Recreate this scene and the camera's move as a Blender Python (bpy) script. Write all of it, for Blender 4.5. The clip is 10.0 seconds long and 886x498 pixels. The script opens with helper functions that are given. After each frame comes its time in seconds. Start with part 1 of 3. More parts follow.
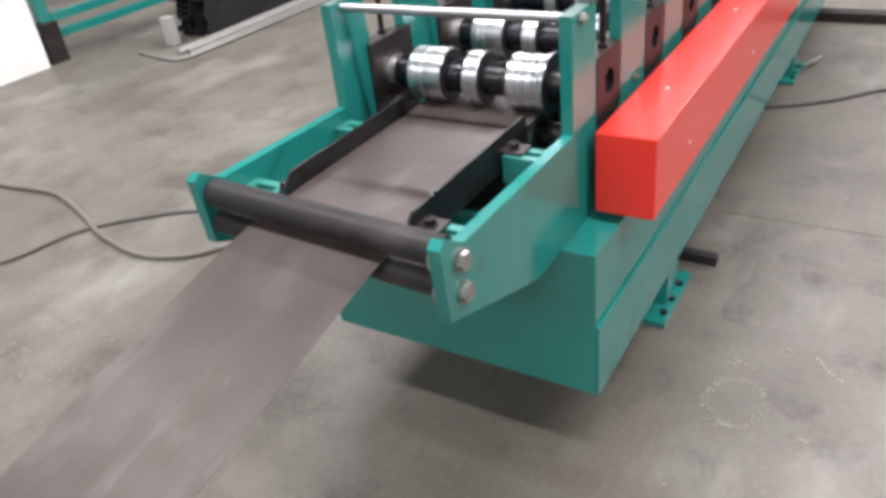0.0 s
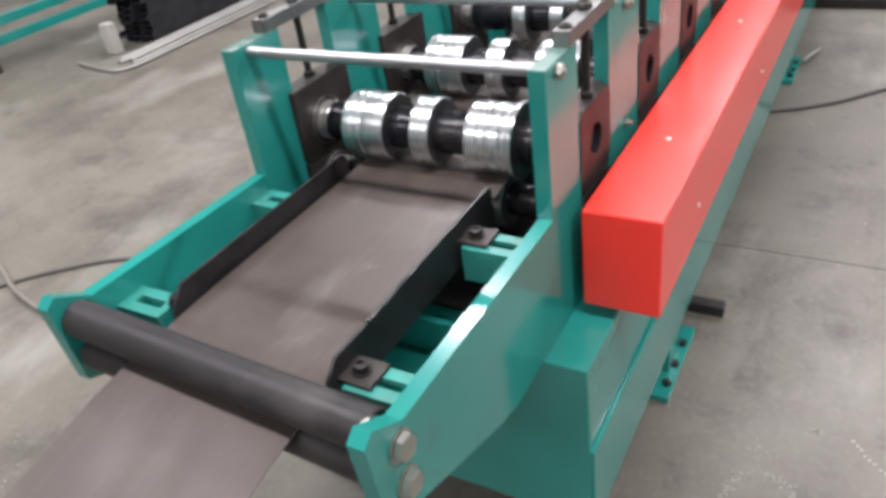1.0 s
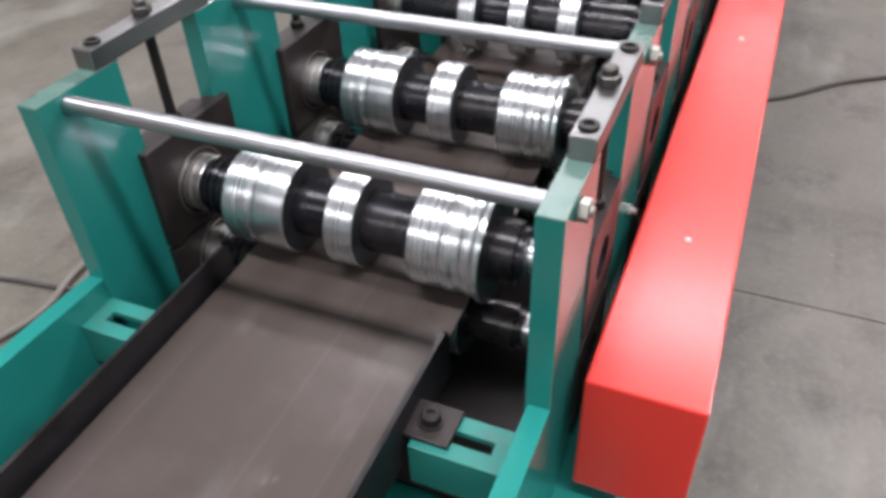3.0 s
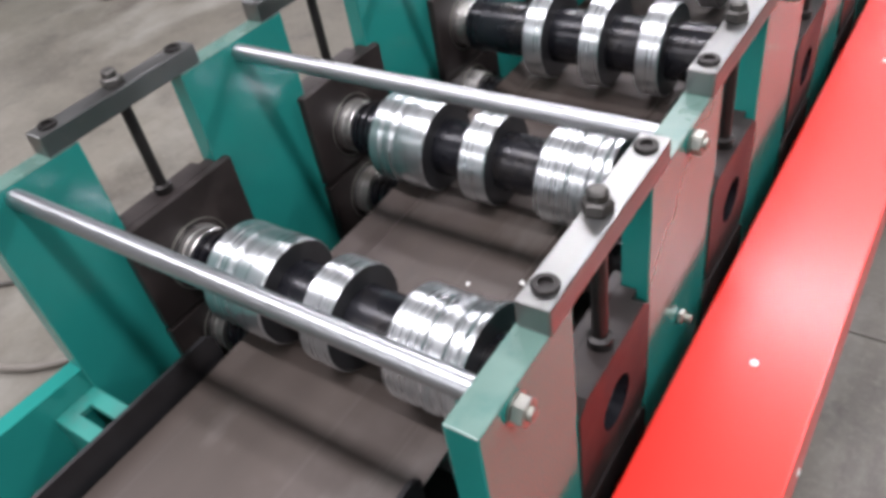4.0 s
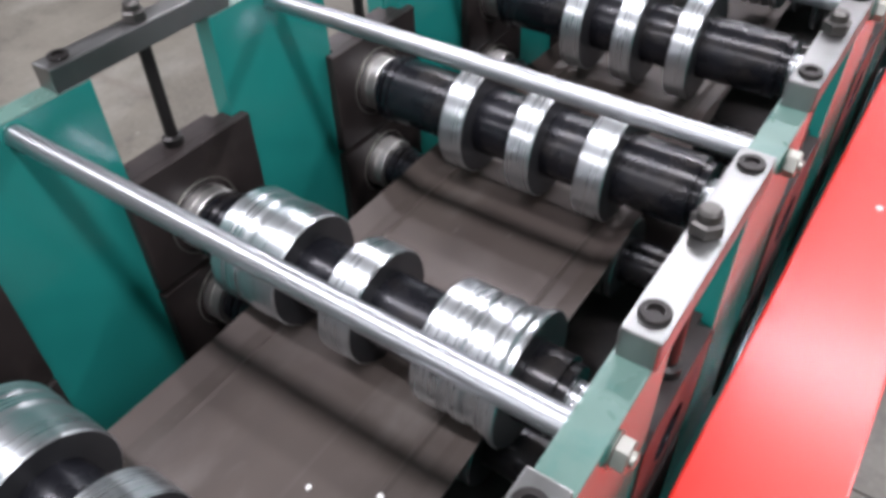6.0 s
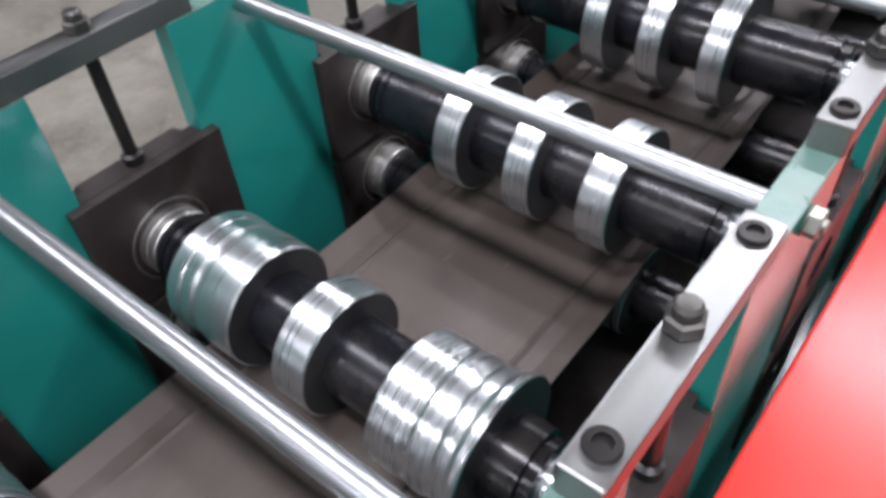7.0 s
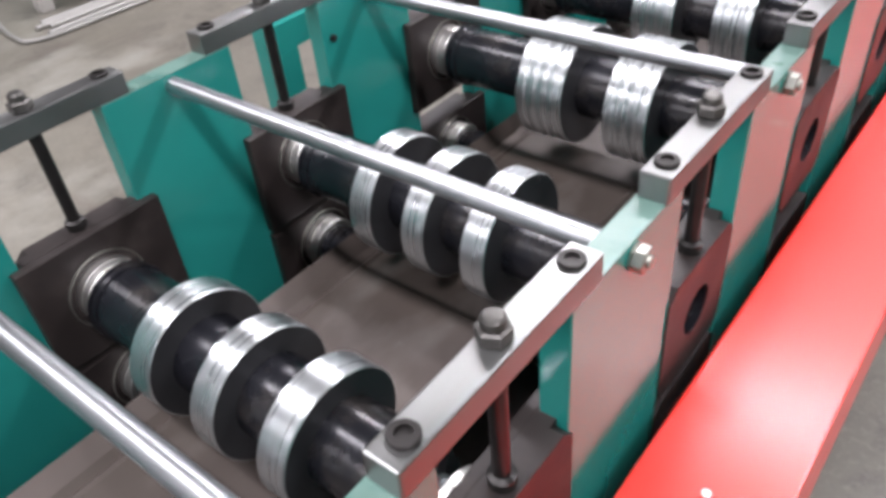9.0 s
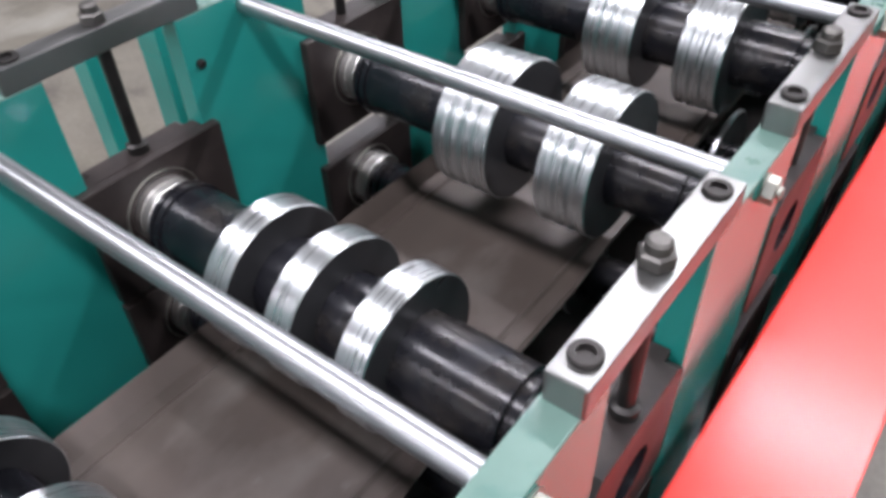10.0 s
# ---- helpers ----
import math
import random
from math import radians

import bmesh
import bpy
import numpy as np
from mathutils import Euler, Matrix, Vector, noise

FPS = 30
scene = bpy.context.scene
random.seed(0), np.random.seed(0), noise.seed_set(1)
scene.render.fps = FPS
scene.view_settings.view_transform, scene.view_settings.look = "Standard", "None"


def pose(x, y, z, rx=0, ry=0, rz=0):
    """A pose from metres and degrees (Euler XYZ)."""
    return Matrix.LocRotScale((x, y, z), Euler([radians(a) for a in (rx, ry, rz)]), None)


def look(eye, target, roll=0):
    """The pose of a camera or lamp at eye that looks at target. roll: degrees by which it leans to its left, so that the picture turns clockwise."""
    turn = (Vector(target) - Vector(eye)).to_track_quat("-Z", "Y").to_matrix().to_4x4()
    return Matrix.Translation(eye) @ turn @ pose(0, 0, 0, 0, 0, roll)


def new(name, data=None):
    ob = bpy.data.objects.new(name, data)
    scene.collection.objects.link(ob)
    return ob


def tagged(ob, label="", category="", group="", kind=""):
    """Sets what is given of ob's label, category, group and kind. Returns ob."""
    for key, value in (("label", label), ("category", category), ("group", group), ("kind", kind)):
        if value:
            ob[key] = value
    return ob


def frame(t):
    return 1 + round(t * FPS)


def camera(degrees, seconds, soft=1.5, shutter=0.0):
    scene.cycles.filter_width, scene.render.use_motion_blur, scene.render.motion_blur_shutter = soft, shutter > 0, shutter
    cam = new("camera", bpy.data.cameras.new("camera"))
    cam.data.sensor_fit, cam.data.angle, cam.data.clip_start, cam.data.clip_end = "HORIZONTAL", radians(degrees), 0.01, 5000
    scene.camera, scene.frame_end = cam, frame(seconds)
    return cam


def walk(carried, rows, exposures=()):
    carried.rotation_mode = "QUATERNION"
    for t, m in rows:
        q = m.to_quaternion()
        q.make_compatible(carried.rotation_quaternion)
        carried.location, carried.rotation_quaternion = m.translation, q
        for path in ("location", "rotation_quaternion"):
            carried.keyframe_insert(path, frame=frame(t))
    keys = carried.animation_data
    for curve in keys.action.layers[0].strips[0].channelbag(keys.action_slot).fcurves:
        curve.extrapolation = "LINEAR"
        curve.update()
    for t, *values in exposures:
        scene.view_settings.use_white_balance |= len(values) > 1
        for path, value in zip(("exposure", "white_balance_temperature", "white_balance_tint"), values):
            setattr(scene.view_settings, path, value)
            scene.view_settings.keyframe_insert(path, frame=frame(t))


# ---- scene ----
cam = camera(60.2, 10.0, soft=3.8)
PATH = [
    (0, (-0.024, -0.030, 1.332), (-0.986, 1.384, 0.295), -7.0),
    (0.5, (-0.117, 0.146, 1.328), (-1.100, 1.525, 0.264), -9.0),
    (1, (-0.174, 0.347, 1.322), (-1.090, 1.755, 0.238), -8.7),
    (1.5, (-0.203, 0.442, 1.329), (-1.070, 1.868, 0.226), -9.6),
    (2, (-0.313, 0.586, 1.319), (-0.984, 2.067, 0.154), -5.3),
    (2.5, (-0.418, 0.681, 1.319), (-1.001, 2.145, 0.088), -2.1),
    (2.7, (-0.444, 0.704, 1.319), (-1.036, 2.161, 0.082), -1.8),
    (3.8, (-0.403, 0.969, 1.311), (-1.321, 2.168, 0.000), -10.0),
    (4, (-0.381, 1.023, 1.321), (-1.366, 2.187, 0.027), -11.0),
    (4.5, (-0.352, 1.106, 1.318), (-1.355, 2.255, 0.024), -11.4),
    (5, (-0.381, 1.172, 1.313), (-1.370, 2.360, 0.044), -8.1),
    (5.5, (-0.447, 1.260, 1.318), (-1.341, 2.506, 0.034), -2.4),
    (5.7, (-0.471, 1.287, 1.312), (-1.330, 2.523, -0.006), -1.4),
    (6.8, (-0.494, 1.422, 1.287), (-1.401, 2.513, -0.121), -3.4),
    (7, (-0.487, 1.450, 1.285), (-1.436, 2.510, -0.120), -4.6),
    (7.5, (-0.440, 1.551, 1.297), (-1.501, 2.508, -0.102), -8.3),
    (8, (-0.388, 1.621, 1.310), (-1.555, 2.565, -0.012), -10.3),
    (8.5, (-0.355, 1.670, 1.314), (-1.513, 2.700, 0.049), -10.2),
    (9, (-0.372, 1.763, 1.296), (-1.419, 2.931, 0.054), -6.0),
    (9.5, (-0.418, 1.890, 1.283), (-1.418, 3.039, -0.013), -4.0),
    (10, (-0.456, 1.988, 1.279), (-1.392, 3.148, -0.055), -2.3),
]
EXPOSURE = [(0, 0.26, 6500, 10), (1.5, 0.25, 6500, 10), (2.5, -0.14, 6450, 11), (4, 0.0, 6400, 12), (5.5, -0.01, 6300, 12), (7, 0.0, 6200, 11), (8, 0.26, 6350, 11), (8.5, 0.31, 6400, 11), (9, 0.29, 6400, 12), (10, 0.18, 6300, 12)]
walk(cam, [(t, look(eye, target, roll)) for t, eye, target, roll in PATH], EXPOSURE)

# ---- light ----
world = bpy.data.worlds.new("world")
world.use_nodes = True
world.node_tree.nodes["Background"].inputs["Color"].default_value = (0.5, 0.52, 0.55, 1)
world.node_tree.nodes["Background"].inputs["Strength"].default_value = 0.2
scene.world = world

LAMP_ROWS = {-5.3: 580, 0.7: 590, 6.35: 800, 12.3: 440}
LAMP_Z, LAMP_X = 5.3, -0.3
for y, watts in LAMP_ROWS.items():
    tube = bpy.data.lights.new("row_light", "AREA")
    tube.shape, tube.size, tube.size_y = "RECTANGLE", 12.0, 0.34
    tube.energy, tube.color = watts, (0.995, 0.955, 1.0)
    ob = new("row_light", tube)
    ob.location = (LAMP_X, y, LAMP_Z - 0.06)


# ---- materials ----
def shader(name, color, rough=0.5, metal=0.0, vary=0.12, scale=8.0, bump=0.0, bump_scale=60.0, coat=0.0,
           rough_vary=0.1, streak=None, dirt=None, dirt_scale=3.0, dirt_low=0.52, dirt_high=0.72, spec=0.5):
    """A paint or metal with soft mottling, optional darker dirt and a fine bump. streak: scale per axis of the grain."""
    m = bpy.data.materials.new(name)
    m.use_nodes = True
    nt = m.node_tree
    b = nt.nodes["Principled BSDF"]
    b.inputs["Roughness"].default_value, b.inputs["Metallic"].default_value = rough, metal
    b.inputs["Coat Weight"].default_value = coat
    b.inputs["Coat Roughness"].default_value = 0.22
    b.inputs["Specular IOR Level"].default_value = spec
    tc = nt.nodes.new("ShaderNodeTexCoord")
    mp = nt.nodes.new("ShaderNodeMapping")
    nt.links.new(tc.outputs["Object"], mp.inputs["Vector"])
    if streak:
        mp.inputs["Scale"].default_value = streak
    rnd = nt.nodes.new("ShaderNodeObjectInfo")
    n1 = nt.nodes.new("ShaderNodeTexNoise")
    n1.inputs["Scale"].default_value, n1.inputs["Detail"].default_value = scale, 6
    n1.noise_dimensions = "4D"
    nt.links.new(rnd.outputs["Random"], n1.inputs["W"])
    nt.links.new(mp.outputs["Vector"], n1.inputs["Vector"])
    ramp = nt.nodes.new("ShaderNodeMapRange")
    ramp.inputs["From Min"].default_value, ramp.inputs["From Max"].default_value = 0.3, 0.7
    ramp.inputs["To Min"].default_value, ramp.inputs["To Max"].default_value = 1 - vary, 1 + vary
    nt.links.new(n1.outputs["Fac"], ramp.inputs["Value"])
    mul = nt.nodes.new("ShaderNodeVectorMath")
    mul.operation = "SCALE"
    mul.inputs[0].default_value = color
    nt.links.new(ramp.outputs["Result"], mul.inputs["Scale"])
    out = mul.outputs["Vector"]
    if dirt:
        n2 = nt.nodes.new("ShaderNodeTexNoise")
        n2.inputs["Scale"].default_value, n2.inputs["Detail"].default_value = dirt_scale, 8
        n2.inputs["Roughness"].default_value = 0.6
        nt.links.new(tc.outputs["Object"], n2.inputs["Vector"])
        r2 = nt.nodes.new("ShaderNodeMapRange")
        r2.inputs["From Min"].default_value, r2.inputs["From Max"].default_value = dirt_low, dirt_high
        nt.links.new(n2.outputs["Fac"], r2.inputs["Value"])
        mix = nt.nodes.new("ShaderNodeMix")
        mix.data_type = "RGBA"
        mix.inputs["B"].default_value = (*dirt, 1)
        nt.links.new(r2.outputs["Result"], mix.inputs["Factor"])
        nt.links.new(out, mix.inputs["A"])
        out = mix.outputs["Result"]
    nt.links.new(out, b.inputs["Base Color"])
    rr = nt.nodes.new("ShaderNodeMapRange")
    rr.inputs["From Min"].default_value, rr.inputs["From Max"].default_value = 0.3, 0.7
    rr.inputs["To Min"].default_value, rr.inputs["To Max"].default_value = max(rough - rough_vary, 0.04), rough + rough_vary
    nt.links.new(n1.outputs["Fac"], rr.inputs["Value"])
    nt.links.new(rr.outputs["Result"], b.inputs["Roughness"])
    if bump:
        n3 = nt.nodes.new("ShaderNodeTexNoise")
        n3.inputs["Scale"].default_value, n3.inputs["Detail"].default_value = bump_scale, 4
        nt.links.new(mp.outputs["Vector"], n3.inputs["Vector"])
        bp = nt.nodes.new("ShaderNodeBump")
        bp.inputs["Strength"].default_value, bp.inputs["Distance"].default_value = bump, 0.002
        nt.links.new(n3.outputs["Fac"], bp.inputs["Height"])
        nt.links.new(bp.outputs["Normal"], b.inputs["Normal"])
    return m


TEAL = shader("teal_paint", (0.017, 0.218, 0.188), 0.15, vary=0.12, scale=5, rough_vary=0.03, spec=0.8, dirt=(0.03, 0.13, 0.115), dirt_scale=7, dirt_low=0.6, dirt_high=0.85)
BRACKET = shader("satin_teal_paint", (0.024, 0.215, 0.18), 0.42, vary=0.14, scale=9, spec=0.5, dirt=(0.05, 0.16, 0.14), dirt_scale=24)
TEALTOP = shader("grey_teal_top", (0.098, 0.180, 0.152), 0.3, vary=0.15, scale=25, spec=0.8, dirt=(0.05, 0.15, 0.13), dirt_scale=30)
RED = shader("red_paint", (0.80, 0.030, 0.018), 0.42, vary=0.05, scale=3, rough_vary=0.02, coat=0.62, spec=0.42)
CHROME = shader("chromed_steel", (0.58, 0.61, 0.62), 0.29, 0.94, vary=0.05, scale=10, streak=(34, 1, 1), bump=0.015, bump_scale=16, rough_vary=0.05)
ROD = shader("ground_steel_rod", (0.45, 0.47, 0.485), 0.37, 1.0, vary=0.12, scale=10, streak=(0.4, 8, 8), rough_vary=0.05)
BAR = shader("milled_steel_bar", (0.27, 0.275, 0.27), 0.37, 1.0, vary=0.14, scale=9, bump=0.04, bump_scale=45, streak=(6, 1, 1), dirt=(0.32, 0.31, 0.30), dirt_scale=25, dirt_low=0.6, dirt_high=0.8)
# side faces of the rolls, much darker than their chromed rims
FACE = shader("dark_roll_face", (0.065, 0.066, 0.070), 0.36, 0.7, vary=0.25, scale=14, bump=0.05, bump_scale=50)
BLACK = shader("oiled_black_steel", (0.012, 0.0125, 0.016), 0.26, 0.3, vary=0.3, scale=20, bump=0.05, bump_scale=60, dirt=(0.04, 0.036, 0.033), dirt_scale=18)
BLOCK = shader("brown_black_cast_block", (0.021, 0.0165, 0.0155), 0.46, 0.0, spec=0.38, vary=0.25, scale=14, bump=0.12, bump_scale=70, dirt=(0.040, 0.032, 0.029), dirt_scale=20)
DARKBOLT = shader("blackened_bolt", (0.026, 0.024, 0.023), 0.38, 0.6, vary=0.3, scale=40)
NUT = shader("grey_steel_nut", (0.11, 0.106, 0.10), 0.42, 0.85, vary=0.3, scale=60)
# sheared edge of the strip, its bright highlight put into the pale colour
EDGE = shader("lit_sheared_edge", (0.34, 0.32, 0.30), 0.4, 0.6, vary=0.3, scale=12, streak=(1, 0.5, 1))
ZINC = shader("zinc_plated_bolt", (0.40, 0.40, 0.36), 0.38, 0.9, vary=0.15, scale=40)
BUCKET = shader("grey_plastic", (0.36, 0.345, 0.32), 0.6, vary=0.1)
GUIDE = shader("dark_guide_plate", (0.030, 0.029, 0.031), 0.35, 0.5, vary=0.3, scale=20)
PIPE = shader("black_pipe", (0.021, 0.019, 0.020), 0.56, 0.2, vary=0.25, scale=12, bump=0.1, bump_scale=40, dirt=(0.045, 0.040, 0.039), dirt_scale=9)
RUBBER = shader("dark_cable_sheath", (0.07, 0.064, 0.058), 0.6, vary=0.2)
HOSE = shader("grey_hose", (0.165, 0.15, 0.128), 0.55, vary=0.2)
STACK = shader("black_profile", (0.022, 0.022, 0.025), 0.4, 0.3, vary=0.4, scale=9)
PALEROD = shader("pale_steel_rod", (0.25, 0.245, 0.23), 0.45, 0.4, vary=0.15, scale=7)
WHITE = shader("plain_white", (0.93, 0.92, 0.88), 0.5, vary=0.04)
WALL = shader("painted_wall", (0.42, 0.43, 0.43), 0.8, vary=0.08, scale=1.5)
ROOF = shader("roof_sheet", (0.34, 0.35, 0.36), 0.7, vary=0.1, scale=1.0)
CHALK = shader("chalk_mark", (0.32, 0.31, 0.27), 0.9, vary=0.2, scale=30)
SLEEVE = shader("bright_sleeve", (0.90, 0.89, 0.86), 0.36, 1.0, vary=0.1, scale=20)
CHIP = shader("white_chip", (0.8, 0.79, 0.76), 0.6, vary=0.1)
LAMPWHITE = shader("lamp_housing", (0.7, 0.7, 0.7), 0.5, vary=0.05)


def concrete():
    m = bpy.data.materials.new("worn_concrete")
    m.use_nodes = True
    nt = m.node_tree
    b = nt.nodes["Principled BSDF"]
    tc = nt.nodes.new("ShaderNodeTexCoord")

    def noise_at(scale, detail, lo, hi, a, z, rough=0.6, stretch=None):
        n = nt.nodes.new("ShaderNodeTexNoise")
        n.inputs["Scale"].default_value, n.inputs["Detail"].default_value = scale, detail
        n.inputs["Roughness"].default_value = rough
        source = tc.outputs["Object"]
        if stretch:
            mp = nt.nodes.new("ShaderNodeMapping")
            mp.inputs["Scale"].default_value = stretch[:3]
            mp.inputs["Rotation"].default_value = (0, 0, radians(stretch[3]))
            nt.links.new(source, mp.inputs["Vector"])
            source = mp.outputs["Vector"]
        nt.links.new(source, n.inputs["Vector"])
        r = nt.nodes.new("ShaderNodeMapRange")
        r.inputs["From Min"].default_value, r.inputs["From Max"].default_value = lo, hi
        r.inputs["To Min"].default_value, r.inputs["To Max"].default_value = a, z
        nt.links.new(n.outputs["Fac"], r.inputs["Value"])
        return r.outputs["Result"], n.outputs["Fac"]

    def blend(f, a, colour):
        x = nt.nodes.new("ShaderNodeMix")
        x.data_type = "RGBA"
        nt.links.new(f, x.inputs["Factor"])
        if isinstance(a, tuple):
            x.inputs["A"].default_value = (*a, 1)
        else:
            nt.links.new(a, x.inputs["A"])
        x.inputs["B"].default_value = (*colour, 1)
        return x.outputs["Result"]

    broad, _ = noise_at(0.8, 7, 0.40, 0.62, 0, 1)
    mid, fac = noise_at(4.5, 8, 0.40, 0.72, 0, 0.7)
    dark, _ = noise_at(1.7, 9, 0.52, 0.66, 0, 0.9, 0.7)
    spot, _ = noise_at(4.6, 9, 0.54, 0.66, 0, 0.8, 0.7)
    pale, fine = noise_at(60, 6, 0.5, 0.8, 0, 0.25)
    c = blend(broad, (0.114, 0.105, 0.083), (0.172, 0.160, 0.132))
    c = blend(mid, c, (0.106, 0.098, 0.081))
    c = blend(dark, c, (0.080, 0.072, 0.059))
    c = blend(spot, c, (0.068, 0.061, 0.052))
    scuff, _ = noise_at(1.0, 8, 0.58, 0.69, 0, 0.85, 0.65, (5.5, 1.1, 1, 14))
    trail, _ = noise_at(1.0, 7, 0.60, 0.72, 0, 0.55, 0.6, (1.6, 9, 1, 22))
    wash, _ = noise_at(1.3, 6, 0.56, 0.72, 0, 0.6, 0.6, (1.2, 0.7, 1, 60))
    c = blend(wash, c, (0.32, 0.317, 0.285))
    c = blend(scuff, c, (0.080, 0.069, 0.057))
    c = blend(trail, c, (0.12, 0.10, 0.084))
    c = blend(pale, c, (0.31, 0.293, 0.258))
    nt.links.new(c, b.inputs["Base Color"])
    r = nt.nodes.new("ShaderNodeMapRange")
    r.inputs["To Min"].default_value, r.inputs["To Max"].default_value = 0.32, 0.60
    nt.links.new(fac, r.inputs["Value"])
    nt.links.new(r.outputs["Result"], b.inputs["Roughness"])
    bp = nt.nodes.new("ShaderNodeBump")
    bp.inputs["Strength"].default_value, bp.inputs["Distance"].default_value = 0.2, 0.002
    nt.links.new(fine, bp.inputs["Height"])
    nt.links.new(bp.outputs["Normal"], b.inputs["Normal"])
    return m


CONCRETE = concrete()


def strip_steel():
    """Dull rolled steel: lengthwise rolling lines, soft mottling, pale scuffs."""
    m = shader("cold_rolled_strip", (0.070, 0.056, 0.048), 0.46, 0.15, spec=0.36, vary=0.16, scale=3.0, bump=0.03, bump_scale=60, streak=(4, 0.6, 1), dirt=(0.120, 0.102, 0.094), dirt_scale=4.0, dirt_low=0.48, dirt_high=0.8, rough_vary=0.08)
    nt = m.node_tree
    b = nt.nodes["Principled BSDF"]
    out = b.inputs["Base Color"].links[0].from_socket
    tc = nt.nodes.new("ShaderNodeTexCoord")
    for scale, grain, lo, hi, top, colour in (((70, 0.35, 1), 4, 0.62, 0.78, 0.14, (0.27, 0.25, 0.24)), ((45, 0.5, 1), 3, 0.62, 0.78, 0.2, (0.06, 0.052, 0.05)), ((13, 6, 1), 6, 0.54, 0.72, 0.27, (0.24, 0.225, 0.21)), ((4, 2.2, 1), 5, 0.50, 0.66, 0.6, (0.058, 0.045, 0.041)), ((60, 22, 1), 2, 0.72, 0.84, 0.25, (0.30, 0.29, 0.27))):
        mp = nt.nodes.new("ShaderNodeMapping")
        mp.inputs["Scale"].default_value = scale
        nt.links.new(tc.outputs["Object"], mp.inputs["Vector"])
        n = nt.nodes.new("ShaderNodeTexNoise")
        n.inputs["Scale"].default_value, n.inputs["Detail"].default_value = 1.0, grain
        nt.links.new(mp.outputs["Vector"], n.inputs["Vector"])
        r = nt.nodes.new("ShaderNodeMapRange")
        r.inputs["From Min"].default_value, r.inputs["From Max"].default_value, r.inputs["To Max"].default_value = lo, hi, top
        nt.links.new(n.outputs["Fac"], r.inputs["Value"])
        x = nt.nodes.new("ShaderNodeMix")
        x.data_type = "RGBA"
        nt.links.new(r.outputs["Result"], x.inputs["Factor"])
        nt.links.new(out, x.inputs["A"])
        x.inputs["B"].default_value = (*colour, 1)
        out = x.outputs["Result"]
    nt.links.new(out, b.inputs["Base Color"])
    return m


STRIP = strip_steel()


# ---- mesh tools ----
def finish(bm, name, mats, sharp=32):
    """A mesh from a bmesh, smooth but for its sharp edges."""
    bmesh.ops.recalc_face_normals(bm, faces=bm.faces)
    limit = radians(sharp)
    for f in bm.faces:
        f.smooth = True
    for e in bm.edges:
        e.smooth = len(e.link_faces) == 2 and e.calc_face_angle(0) < limit
        if e.smooth and e.calc_face_angle(0) > 0.2:
            small, large = sorted(f.calc_area() for f in e.link_faces)
            e.smooth = large < 5 * small
    me = bpy.data.meshes.new(name)
    bm.to_mesh(me)
    bm.free()
    for m in (mats if isinstance(mats, (list, tuple)) else [mats]):
        me.materials.append(m)
    return me


def add_box(bm, x0, x1, y0, y1, z0, z1, bevel=0.0, mat=0):
    g = bmesh.ops.create_cube(bm, size=1.0)
    vs = g["verts"]
    for v in vs:
        v.co = Vector(((x0 + x1) / 2 + v.co.x * (x1 - x0), (y0 + y1) / 2 + v.co.y * (y1 - y0), (z0 + z1) / 2 + v.co.z * (z1 - z0)))
    fs = {f for v in vs for f in v.link_faces}
    for f in fs:
        f.material_index = mat
    if bevel:
        es = list({e for v in vs for e in v.link_edges})
        bmesh.ops.bevel(bm, geom=es, offset=bevel, segments=2, affect="EDGES", profile=0.6, clamp_overlap=True)
    return bm


def box_mesh(name, mat, sx, sy, sz, bevel=0.0015):
    return finish(add_box(bmesh.new(), -sx / 2, sx / 2, -sy / 2, sy / 2, -sz / 2, sz / 2, bevel), name, mat)


def add_lathe(bm, profile, axis="x", seg=48, center=(0, 0, 0), side=None, mat=0, close=True):
    """Turns a profile of (place along the axis, radius) round the axis. side: material of the faces across the axis."""
    c = Vector(center)
    rings = []
    for a, r in profile:
        ring = []
        for i in range(seg):
            w = 2 * math.pi * i / seg
            p, q = r * math.cos(w), r * math.sin(w)
            co = (a, p, q) if axis == "x" else (p, a, q) if axis == "y" else (p, q, a)
            ring.append(bm.verts.new(c + Vector(co)))
        rings.append(ring)
    for k in range(len(rings) - 1):
        da, dr = abs(profile[k + 1][0] - profile[k][0]), abs(profile[k + 1][1] - profile[k][1])
        for i in range(seg):
            f = bm.faces.new((rings[k][i], rings[k][(i + 1) % seg], rings[k + 1][(i + 1) % seg], rings[k + 1][i]))
            f.material_index = side if side is not None and dr > da * 1.5 and dr > 0.008 else mat
    if close:
        for ring in (rings[0], rings[-1]):
            f = bm.faces.new(ring)
            f.material_index = side if side is not None else mat
    return bm


def lathe_mesh(name, mats, profile, axis="x", seg=48, side=None, close=True):
    return finish(add_lathe(bmesh.new(), profile, axis, seg, side=side, close=close), name, mats)


def add_hex(bm, r, h0, h1, axis="z", center=(0, 0, 0), chamfer=0.12, mat=0, sides=6):
    c = r * chamfer
    return add_lathe(bm, [(h0, r - c), (h0 + c * 0.6, r), (h1 - c * 0.6, r), (h1, r - c)], axis, sides, center, mat=mat)


